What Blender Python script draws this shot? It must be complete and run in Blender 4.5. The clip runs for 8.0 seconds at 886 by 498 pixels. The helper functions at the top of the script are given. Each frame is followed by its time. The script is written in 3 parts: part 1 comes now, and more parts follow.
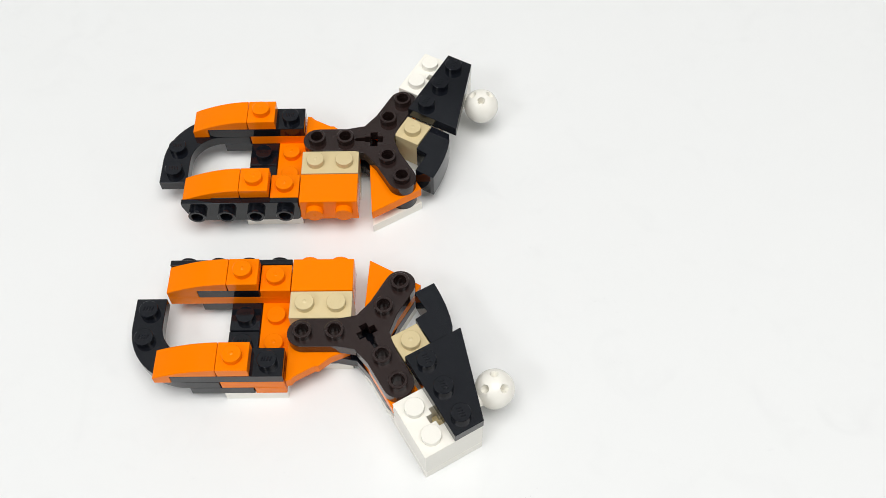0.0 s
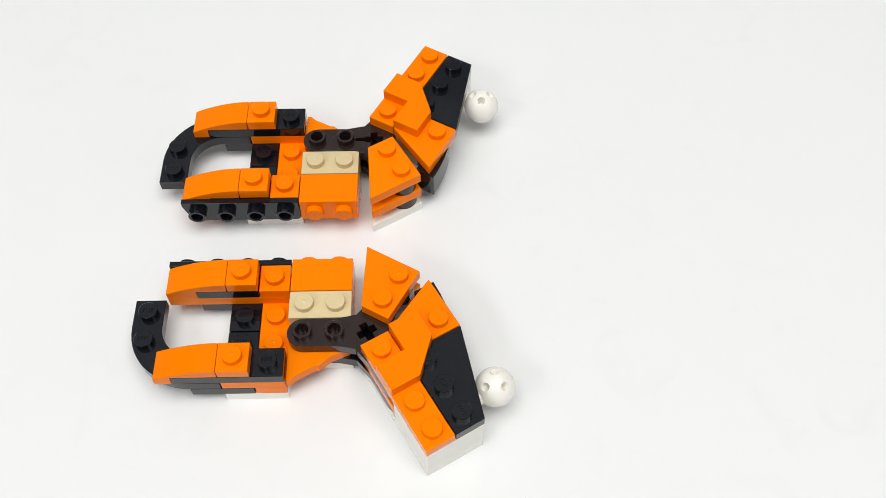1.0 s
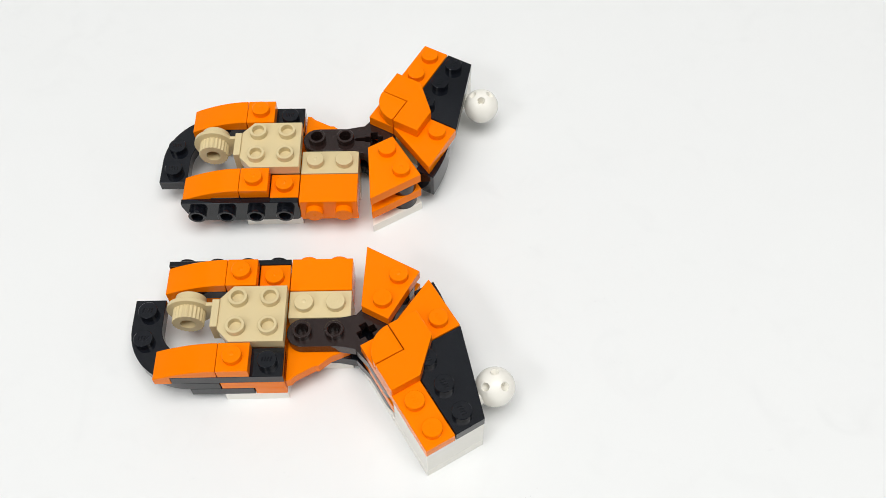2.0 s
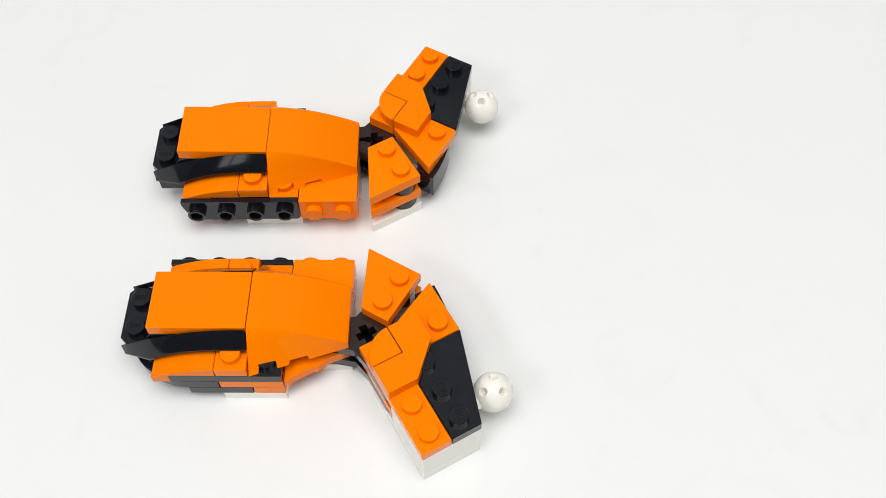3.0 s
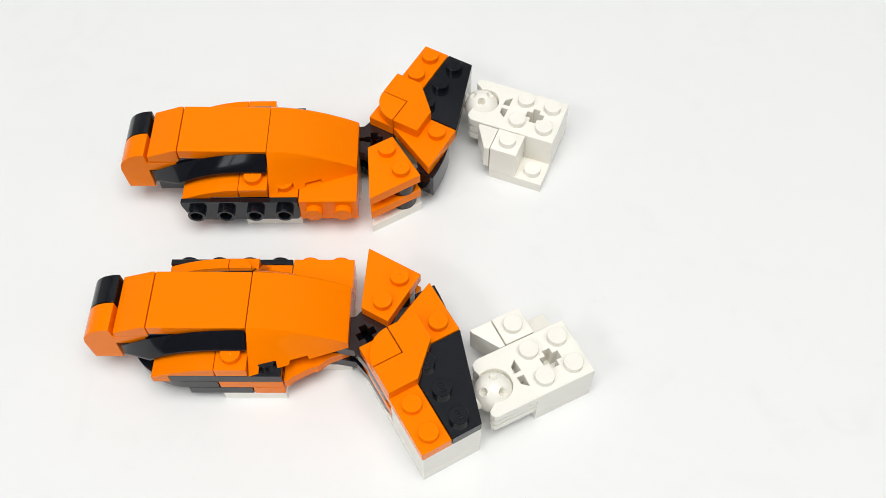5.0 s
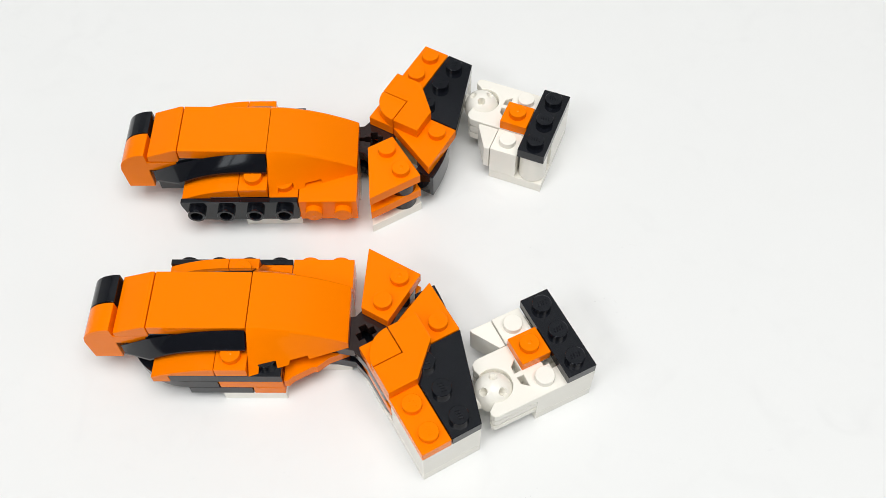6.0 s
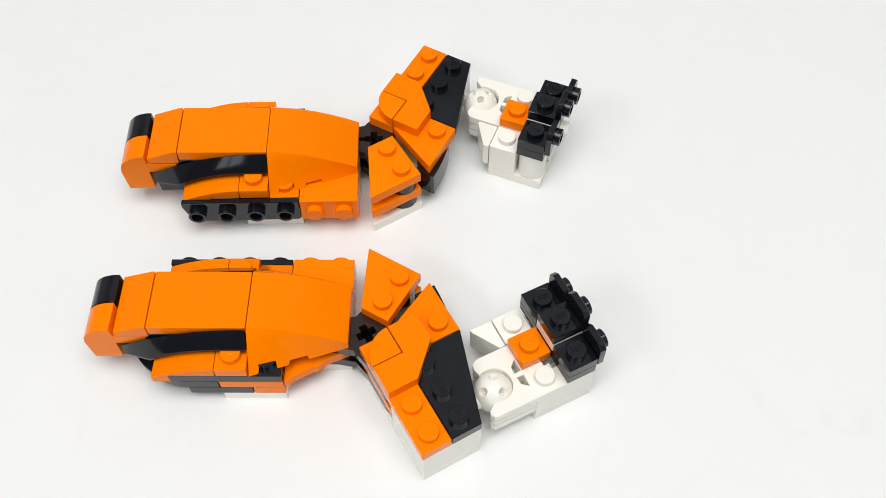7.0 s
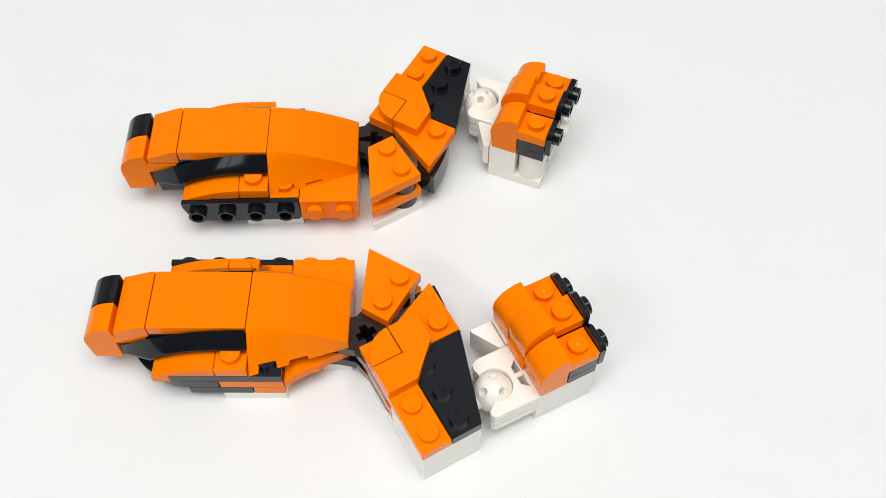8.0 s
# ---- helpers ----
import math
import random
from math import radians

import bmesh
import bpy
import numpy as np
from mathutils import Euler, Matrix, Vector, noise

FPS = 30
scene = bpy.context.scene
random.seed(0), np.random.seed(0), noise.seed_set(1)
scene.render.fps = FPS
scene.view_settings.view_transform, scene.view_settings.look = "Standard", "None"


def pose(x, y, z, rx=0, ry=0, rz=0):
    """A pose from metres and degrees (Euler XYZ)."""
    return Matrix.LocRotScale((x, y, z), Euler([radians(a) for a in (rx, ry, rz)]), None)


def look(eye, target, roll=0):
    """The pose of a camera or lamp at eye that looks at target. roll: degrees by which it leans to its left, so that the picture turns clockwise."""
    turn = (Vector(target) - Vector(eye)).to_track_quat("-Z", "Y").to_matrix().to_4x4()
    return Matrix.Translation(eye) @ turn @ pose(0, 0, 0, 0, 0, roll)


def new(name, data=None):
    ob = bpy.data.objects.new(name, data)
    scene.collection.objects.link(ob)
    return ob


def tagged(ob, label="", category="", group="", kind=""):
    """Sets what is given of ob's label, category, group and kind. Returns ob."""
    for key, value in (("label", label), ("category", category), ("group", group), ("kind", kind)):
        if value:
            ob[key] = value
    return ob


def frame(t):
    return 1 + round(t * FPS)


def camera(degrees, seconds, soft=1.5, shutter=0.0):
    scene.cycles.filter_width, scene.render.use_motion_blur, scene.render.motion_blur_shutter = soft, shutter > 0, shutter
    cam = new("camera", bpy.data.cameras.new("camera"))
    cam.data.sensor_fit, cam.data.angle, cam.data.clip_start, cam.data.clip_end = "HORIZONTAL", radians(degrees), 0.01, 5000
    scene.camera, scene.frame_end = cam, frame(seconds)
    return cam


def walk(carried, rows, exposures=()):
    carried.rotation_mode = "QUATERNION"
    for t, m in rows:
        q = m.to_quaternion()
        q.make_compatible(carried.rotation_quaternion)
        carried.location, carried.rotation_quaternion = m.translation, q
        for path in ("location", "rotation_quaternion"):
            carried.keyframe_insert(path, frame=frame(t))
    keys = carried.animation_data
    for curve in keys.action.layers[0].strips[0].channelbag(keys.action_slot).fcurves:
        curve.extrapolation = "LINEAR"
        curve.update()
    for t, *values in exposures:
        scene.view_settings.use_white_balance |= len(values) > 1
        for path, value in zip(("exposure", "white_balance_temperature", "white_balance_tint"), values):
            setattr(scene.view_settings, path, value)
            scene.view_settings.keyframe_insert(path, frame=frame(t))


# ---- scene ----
# Two brick-built toy legs are assembled piece by piece on a white table, in stop motion.
# Lengths inside the toy pieces are in millimetres (stud pitch 8, plate 3.2); MM turns them into metres.
MM = 0.001
P = 8.0
H = 3.2

cam = camera(49.06, 8.0, soft=0.6)
CAM = pose(0, 0, 0.22615, 32.953, 0, 0) @ pose(0, 0, 0, 0, 0, -0.801)
walk(cam, [(0, CAM), (8, CAM)], exposures=((0, -0.19), (8, -0.19)))

# ---- light: a large softbox over the table, added lamps in two unseen window frames, an added dim lamp under the ceiling, a closed room ----
world = bpy.data.worlds.new("room_air")
scene.world = world
world.use_nodes = True
world.node_tree.nodes["Background"].inputs[0].default_value = (0.9, 0.95, 1.0, 1)
world.node_tree.nodes["Background"].inputs[1].default_value = 0.55


def area_lamp(name, eye, target, sx, sy, power, colour):
    d = bpy.data.lights.new(name, "AREA")
    d.shape, d.size, d.size_y, d.energy, d.color = "RECTANGLE", sx, sy, power, colour
    ob = new(name, d)
    ob.matrix_world = look(eye, target)
    return ob


area_lamp("softbox_lamp", (0.10, -0.14, 1.50), (0.10, 0.20, 0), 1.30, 0.90, 23.2, (1.0, 0.985, 0.96))
# added weak fill from the east, out of view
area_lamp("east_fill_lamp", (1.96, -0.80, 1.15), (0.0, -0.80, 1.15), 1.70, 1.00, 5.0, (0.95, 0.98, 1.0))
# added unseen lamp, placed to mirror in the far leg's black arched side
area_lamp("arch_reflection_lamp", (-0.86, -1.96, 1.40), (-0.86, 0.0, 1.40), 0.50, 0.80, 3.4, (0.9, 0.96, 1.0))
# added lamp, no fixture: lightens flat dark tops against their stud sides
area_lamp("top_reflection_lamp", (-0.20, 1.30, 1.93), (-0.20, 1.301, 0.0), 2.40, 1.20, 2.3, (0.92, 0.96, 1.0))
area_lamp("small_softbox_lamp", (-1.10, -0.74, 1.38), (-0.06, 0.17, 0), 0.72, 0.36, 7.5, (0.97, 0.99, 1.0))


# ---- materials ----
def nodes_of(name):
    m = bpy.data.materials.new(name)
    m.use_nodes = True
    nt = m.node_tree
    return m, nt, nt.nodes["Principled BSDF"]


def plastic(name, colour, rough=0.2, dust=0.04, gloss=0.42, tint=(1, 1, 1)):
    """Moulded ABS: faint flow marks, fine scratches in the gloss, a trace of dust."""
    m, nt, b = nodes_of(name)
    n, l = nt.nodes, nt.links
    geo = n.new("ShaderNodeTexCoord")
    info = n.new("ShaderNodeObjectInfo")
    big = n.new("ShaderNodeTexNoise")
    big.inputs["Scale"].default_value, big.inputs["Detail"].default_value = 90, 3
    fine = n.new("ShaderNodeTexNoise")
    fine.inputs["Scale"].default_value, fine.inputs["Detail"].default_value = 1400, 4
    l.new(geo.outputs["Object"], big.inputs["Vector"])
    l.new(geo.outputs["Object"], fine.inputs["Vector"])
    hsv = n.new("ShaderNodeHueSaturation")
    hsv.inputs["Color"].default_value = (*colour, 1)
    var = n.new("ShaderNodeMapRange")
    var.inputs["To Min"].default_value, var.inputs["To Max"].default_value = 0.96, 1.05
    l.new(info.outputs["Random"], var.inputs["Value"])
    l.new(var.outputs["Result"], hsv.inputs["Value"])
    mix = n.new("ShaderNodeMix")
    mix.data_type = "RGBA"
    speck = n.new("ShaderNodeMapRange")
    speck.inputs["From Min"].default_value, speck.inputs["From Max"].default_value = 0.66, 0.78
    speck.inputs["To Max"].default_value = dust
    l.new(fine.outputs["Fac"], speck.inputs["Value"])
    l.new(speck.outputs["Result"], mix.inputs["Factor"])
    l.new(hsv.outputs["Color"], mix.inputs[6])
    mix.inputs[7].default_value = (0.7, 0.7, 0.68, 1)
    l.new(mix.outputs[2], b.inputs["Base Color"])
    ro = n.new("ShaderNodeMapRange")
    ro.inputs["To Min"].default_value, ro.inputs["To Max"].default_value = rough * 0.7, rough * 1.35
    l.new(big.outputs["Fac"], ro.inputs["Value"])
    l.new(ro.outputs["Result"], b.inputs["Roughness"])
    bump = n.new("ShaderNodeBump")
    bump.inputs["Strength"].default_value, bump.inputs["Distance"].default_value = 0.05, 0.0002
    l.new(big.outputs["Fac"], bump.inputs["Height"])
    l.new(bump.outputs["Normal"], b.inputs["Normal"])
    b.inputs["IOR"].default_value = 1.48
    b.inputs["Specular IOR Level"].default_value = gloss
    b.inputs["Specular Tint"].default_value = (*tint, 1)
    return m


ORANGE = plastic("orange_plastic", (0.98, 0.215, 0.0), 0.12, dust=0.015, gloss=0.27, tint=(1.0, 0.7, 0.25))
BLACK = plastic("black_plastic", (0.0066, 0.0077, 0.011), 0.085, dust=0.006, gloss=0.48)
BROWN = plastic("dark_brown_plastic", (0.024, 0.014, 0.0125), 0.1, dust=0.012, gloss=0.55)
TAN = plastic("tan_plastic", (0.68, 0.56, 0.32), 0.24)
WHITE = plastic("white_plastic", (0.915, 0.892, 0.82), 0.2, dust=0.0)


def table_material():
    """White laminate with faint smudges and grey scuffs."""
    m, nt, b = nodes_of("white_laminate")
    n, l = nt.nodes, nt.links
    geo = n.new("ShaderNodeTexCoord")
    a = n.new("ShaderNodeTexNoise")
    a.inputs["Scale"].default_value, a.inputs["Detail"].default_value = 9, 4
    c = n.new("ShaderNodeTexNoise")
    c.inputs["Scale"].default_value, c.inputs["Detail"].default_value, c.inputs["Distortion"].default_value = 70, 5, 1.0
    for t in (a, c):
        l.new(geo.outputs["Object"], t.inputs["Vector"])
    sm = n.new("ShaderNodeMapRange")
    sm.inputs["From Min"].default_value, sm.inputs["From Max"].default_value = 0.54, 0.80
    sm.inputs["To Max"].default_value = 0.12
    l.new(c.outputs["Fac"], sm.inputs["Value"])
    wide = n.new("ShaderNodeMapRange")
    wide.inputs["From Min"].default_value, wide.inputs["From Max"].default_value = 0.35, 0.7
    l.new(a.outputs["Fac"], wide.inputs["Value"])
    mul = n.new("ShaderNodeMath")
    mul.operation = "MULTIPLY"
    l.new(sm.outputs["Result"], mul.inputs[0])
    l.new(wide.outputs["Result"], mul.inputs[1])
    mix = n.new("ShaderNodeMix")
    mix.data_type = "RGBA"
    mix.inputs[6].default_value = (0.83, 0.84, 0.84, 1)
    mix.inputs[7].default_value = (0.45, 0.45, 0.47, 1)
    l.new(mul.outputs[0], mix.inputs["Factor"])
    l.new(mix.outputs[2], b.inputs["Base Color"])
    b.inputs["Roughness"].default_value = 0.5
    b.inputs["Specular IOR Level"].default_value = 0.2
    return m


TABLE = table_material()


def plain(name, colour, rough=0.8):
    m, nt, b = nodes_of(name)
    n, l = nt.nodes, nt.links
    t = n.new("ShaderNodeTexNoise")
    t.inputs["Scale"].default_value = 12
    r = n.new("ShaderNodeValToRGB")
    r.color_ramp.elements[0].color = (*[x * 0.93 for x in colour], 1)
    r.color_ramp.elements[1].color = (*colour, 1)
    l.new(t.outputs["Fac"], r.inputs["Fac"])
    l.new(r.outputs["Color"], b.inputs["Base Color"])
    b.inputs["Roughness"].default_value = rough
    return m


# ---- solids ----
def rounded(poly, r, steps=5):
    """The polygon with every corner rounded by r (less where the sides are short)."""
    out, n = [], len(poly)
    for i in range(n):
        a, b, c = Vector(poly[i - 1]), Vector(poly[i]), Vector(poly[(i + 1) % n])
        p, q = a - b, c - b
        lp, lq = p.length, q.length
        p, q = p / lp, q / lq
        ang = p.angle(q)
        if ang > radians(160):
            out.append(tuple(b))
            continue
        d = min(r / math.tan(ang / 2), lp * 0.45, lq * 0.45)
        s, e = b + p * d, b + q * d
        for k in range(steps + 1):
            f = k / steps
            out.append(tuple(s * (1 - f) ** 2 + b * 2 * f * (1 - f) + e * f ** 2))
    return out


def area2(poly):
    return sum(poly[i - 1][0] * p[1] - p[0] * poly[i - 1][1] for i, p in enumerate(poly))


def inset(poly, d):
    """Offset a counter-clockwise polygon inwards by d."""
    out, n = [], len(poly)
    for i in range(n):
        a, b, c = Vector(poly[i - 1]), Vector(poly[i]), Vector(poly[(i + 1) % n])
        e1, e2 = (b - a).normalized(), (c - b).normalized()
        n1, n2 = Vector((-e1.y, e1.x)), Vector((-e2.y, e2.x))
        k = (n1 + n2)
        k = k / max(0.3, 1 + n1.dot(n2))
        out.append(tuple(b + k * d))
    return out


def solid(bm, outer, c0, c1, M=None, holes=(), ch=0.10, r=0.18, low=None):
    """A prism of the outline from c0 to c1 with softened edges (low: another softening below), and holes right through; M places it."""
    low = ch if low is None else low
    M = M or Matrix()
    loops = [(outer, True)] + [(h, False) for h in holes]
    caps = ([], [])
    for poly, is_outer in loops:
        poly = list(poly)
        if area2(poly) < 0:
            poly.reverse()
        if r:
            poly = rounded(poly, r)
        small = inset(poly, ch if is_outer else -ch)
        under = inset(poly, low if is_outer else -low)
        rings = []
        for ring, z in ((under, c0), (poly, c0 + low), (poly, c1 - ch), (small, c1)):
            rings.append([bm.verts.new(M @ Vector((x, y, z))) for x, y in ring])
        n = len(poly)
        for lo, hi in zip(rings, rings[1:]):
            for i in range(n):
                j = (i + 1) % n
                vs = (lo[i], lo[j], hi[j], hi[i])
                bm.faces.new(vs if is_outer else vs[::-1])
        caps[0].append(rings[0])
        caps[1].append(rings[-1])
    for k, rings in enumerate(caps):
        if len(rings) == 1:
            bm.faces.new(rings[0] if k else rings[0][::-1])
            continue
        edges = []
        for ring in rings:
            for i in range(len(ring)):
                edges.append(bm.edges.get((ring[i - 1], ring[i])))
        got = bmesh.ops.triangle_fill(bm, edges=edges, use_beauty=True, use_dissolve=False)
        want = M.to_3x3() @ Vector((0, 0, 1 if k else -1))
        for f in got["geom"]:
            if isinstance(f, bmesh.types.BMFace):
                f.normal_update()
                if f.normal.dot(want) < 0:
                    f.normal_flip()


def circle(x, y, r, n=28):
    return [(x + r * math.cos(2 * math.pi * k / n), y + r * math.sin(2 * math.pi * k / n)) for k in range(n)]


def rect(x0, x1, y0, y1):
    return [(x0, y0), (x1, y0), (x1, y1), (x0, y1)]


TO_SIDE = {  # stud axes: local z of a stud goes this way
    "up": Matrix(),
    "+v": Matrix(((1, 0, 0, 0), (0, 0, 1, 0), (0, -1, 0, 0), (0, 0, 0, 1))),
    "+u": Matrix(((0, 0, 1, 0), (0, 1, 0, 0), (-1, 0, 0, 0), (0, 0, 0, 1))),
    "-u": Matrix(((0, 0, -1, 0), (0, 1, 0, 0), (1, 0, 0, 0), (0, 0, 0, 1))),
}


def dome(bm, M, r, z, h, n=14):
    """A low round pip, as the moulding leaves in the middle of a stud."""
    rings = []
    for k in range(4):
        q = 1 - k / 4
        rings.append([bm.verts.new(M @ Vector((x, y, z + h * (1 - q * q)))) for x, y in circle(0, 0, r * q, n)])
    for lo, hi in zip(rings, rings[1:]):
        for i in range(n):
            j = (i + 1) % n
            bm.faces.new((lo[i], lo[j], hi[j], hi[i]))
    bm.faces.new(rings[-1])
    bm.faces.new(rings[0][::-1])


def stud(bm, u, v, z, M=None, hollow=False, way="up", depth=-0.04, mark="bars"):
    """One stud, its foot at u, v (in studs) and z (mm); mark: the maker's raised mark as plain bars (faint: worn low), a moulding pip, or nothing."""
    M = (M or Matrix()) @ Matrix.Translation((u * P, v * P, z)) @ TO_SIDE[way]
    hole = [circle(0, 0, 1.62, 24)] if hollow else []
    solid(bm, circle(0, 0, 2.4, 40), -0.15, 1.75, M, hole, ch=0.11, r=0)
    if hollow:
        solid(bm, circle(0, 0, 1.66, 24), depth - 0.1, depth, M, ch=0.01, r=0)
    elif mark == "pip":
        dome(bm, M, 0.62, 1.74, 0.17)
    elif mark != "none":
        top = 1.86 if mark == "bars" else 1.79
        for k in (-1.05, -0.35, 0.35, 1.05):
            lean = [(k - 0.14 - 0.15, -0.6), (k + 0.14 - 0.15, -0.6), (k + 0.14 + 0.15, 0.6), (k - 0.14 + 0.15, 0.6)]
            solid(bm, lean, 1.7, top, M, ch=top - 1.76, r=0)


GAP = 0.135


def cells(u0, u1, v0, v1):
    """A rectangle in studs as an outline in mm, less the play between neighbours."""
    return rect(u0 * P + GAP, u1 * P - GAP, v0 * P + GAP, v1 * P - GAP)


def shape(points):
    """An outline in studs, in mm, less the play."""
    q = [(x * P, y * P) for x, y in points]
    if area2(q) < 0:
        q.reverse()
    return inset(q, GAP)


def turned(deg):
    return Matrix.Rotation(radians(deg), 4, "Z")


UZ = Matrix(((1, 0, 0, 0), (0, 0, 1, 0), (0, 1, 0, 0), (0, 0, 0, 1)))   # profile (u, z) pushed along v


def part(name, bm, material, parent, label="", mirror=False):
    """Links a bmesh (mm, in the thing's space) as one mesh under parent; its origin goes to the middle of its base."""
    if mirror:
        bmesh.ops.scale(bm, vec=(1, -1, 1), verts=bm.verts)
    bmesh.ops.scale(bm, vec=(MM, MM, MM), verts=bm.verts)
    bmesh.ops.recalc_face_normals(bm, faces=bm.faces)
    lo = Vector([min(v.co[k] for v in bm.verts) for k in range(3)])
    hi = Vector([max(v.co[k] for v in bm.verts) for k in range(3)])
    base = Vector(((lo.x + hi.x) / 2, (lo.y + hi.y) / 2, lo.z))
    bmesh.ops.translate(bm, vec=-base, verts=bm.verts)
    me = bpy.data.meshes.new(name)
    bm.to_mesh(me)
    bm.free()
    me.polygons.foreach_set("use_smooth", [True] * len(me.polygons))
    me.set_sharp_from_angle(angle=radians(22))
    me.materials.append(material)
    ob = new(name, me)
    ob.parent = parent
    ob.location = base
    if label:
        ob["label"] = label
    return ob


def subpart(name, bm, material, piece, label="", mirror=False):
    """A part of a piece; its mesh is given in the thing's space like the piece's own."""
    ob = part(name, bm, material, piece, label, mirror)
    ob.location = ob.location - piece.location
    return ob


def thing_mesh(name, bm, material):
    bmesh.ops.recalc_face_normals(bm, faces=bm.faces)
    me = bpy.data.meshes.new(name)
    bm.to_mesh(me)
    bm.free()
    me.materials.append(material)
    return new(name, me)


# ---- the setting ----
def setting():
    bm = bmesh.new()
    solid(bm, rect(-900, 900, -700, 800), -25, 0, Matrix.Scale(MM, 4), ch=1.5, r=6)
    table = thing_mesh("tabletop", bm, TABLE)
    tagged(table, "white laminate tabletop with faint smudges and scuffs", "table", kind="structure")
    wall = plain("wall_paint", (0.84, 0.84, 0.83))
    # unseen south and east walls, darkened to keep pale reflections off the pieces
    dark = plain("reflection_dark_wall", (0.16, 0.16, 0.17))
    floor = plain("grey_floor", (0.22, 0.21, 0.20))
    for name, x0, x1, y0, y1, z0, z1, m in (
            ("floor", -2, 2, -2, 2, -0.80, -0.75, floor), ("ceiling", -2, 2, -2, 2, 1.95, 2.00, wall),
            ("wall_north", -2, 2, 2, 2.1, -0.75, 1.95, wall), ("wall_south", -2, 2, -2.1, -2, -0.75, 1.95, dark),
            ("wall_east", 2, 2.1, -2, 2, -0.75, 1.95, dark), ("wall_west", -2.1, -2, -2, 2, -0.75, 1.95, wall)):
        bm = bmesh.new()
        solid(bm, rect(x0, x1, y0, y1), z0, z1, ch=0.002, r=0)
        tagged(thing_mesh(name, bm, m), "plain matt painted " + name.split("_")[0], name.split("_")[0], kind="structure")


def window(name, m, w, h):
    """A white window frame added on an unseen wall, with a mullion and a sill; w, h: half the opening."""
    paint = plain("window_paint", (0.8, 0.8, 0.8), 0.4)
    bm = bmesh.new()
    solid(bm, rect(-w - 0.065, w + 0.065, -h - 0.065, h + 0.065), 0.0, 0.07, m, [rect(-w, w, -h, h)], ch=0.004, r=0.01)
    window_frame = thing_mesh(name, bm, paint)
    tagged(window_frame, "plain white window frame added out of view", "window", kind="structure")
    for piece, box in (("mullion", (-0.02, 0.02, 0.005 - h, h - 0.005, 0.045, 0.068)), ("window_sill", (-w - 0.1, w + 0.1, -h - 0.105, -h - 0.07, 0.0, 0.12))):
        bm = bmesh.new()
        solid(bm, rect(*box[:4]), box[4], box[5], m, ch=0.003, r=0)
        thing_mesh(piece, bm, paint).parent = window_frame


def specks():
    """Dust, crumbs and short hairs that lie on the table."""
    rng = random.Random(7)
    bm = bmesh.new()
    spots = [(-136, 231, 0.5), (52, 146, 0.5), (56, 148, 0.3), (50, 143, 0.35), (46, 127, 0.3), (43, 130, 0.4), (60, 128, 0.3), (44, 111, 0.4), (80, 86, 0.5), (83, 88, 0.3), (56, 84, 0.4),
             (94, 138, 0.3), (27, 145, 0.3), (-62, 82, 0.3), (-40, 83, 0.25), (19, 78, 0.3)]
    for x, y, r in spots:
        for k in range(3):
            px, py = x + rng.gauss(0, 1.6), y + rng.gauss(0, 1.2)
            a = rng.uniform(0, 3.14)
            q = [(px + r * rng.uniform(0.25, 0.6) * math.cos(t + a), py + r * rng.uniform(0.15, 0.4) * math.sin(t)) for t in [j * 2 * math.pi / 7 for j in range(7)]]
            solid(bm, q, 0.0, 0.06, Matrix.Scale(MM, 4), ch=0.01, r=0)
    m = plain("grey_dust", (0.72, 0.72, 0.73))
    tagged(thing_mesh("dust_specks", bm, m), "scattered grey dust specks on the white tabletop", "dust", kind="stuff")


# ---- the pieces ----
ARRIVALS = []   # (second, piece, how it sits)


def arrive(t, ob, lean=0.0):
    """The piece is set in place at t; lean: degrees by which it sits tipped up, hinged at the thigh's middle."""
    pin = Matrix.Translation((-3.5 * P * MM, 0, 19.2 * MM))
    ARRIVALS.append((t, ob, pin @ pose(0, 0, 0, 0, lean, 0) @ pin.inverted() @ Matrix.Translation(ob.location)))
    return ob


def plate(name, parent, mat, outline, z0, z1, studs=(), M=None, mirror=False, hollow=False, label="", pip=-1):
    """A flat piece of that outline; pip: which of its studs bears the moulding pip."""
    bm = bmesh.new()
    solid(bm, outline, z0 + 0.02, z1, M)
    for k, (u, v) in enumerate(studs):
        stud(bm, u, v, z1, M, hollow, mark="none" if mat is WHITE else "pip" if k == pip else "faint" if mat in (ORANGE, TAN) else "bars")
    return part(name, bm, mat, parent, label, mirror)


def arc(cx, cy, r, a0, a1, n):
    return [(cx + r * math.cos(radians(a0 + (a1 - a0) * k / n)), cy + r * math.sin(radians(a0 + (a1 - a0) * k / n))) for k in range(n + 1)]


def rotor_outline():
    """Three arms at 120 degrees, two studs long, round ends, with soft inner corners (mm)."""
    out = []
    for a in (180, 300, 60):
        A = turned(a)
        pts = [(5.2, -4.0), (4.6 + 3.2, -3.92)] + arc(16, 0, 3.92, -90, 90, 12) + [(7.8, 3.92), (5.2, 4.0)]
        pts = pts[1:-1]
        arm = [tuple((A @ Vector((x, y, 0))).xy) for x, y in pts]
        out += arm
        mid = turned(a + 60) @ Vector((5.6, 0, 0))
        out.append(tuple(mid.xy))
    return out


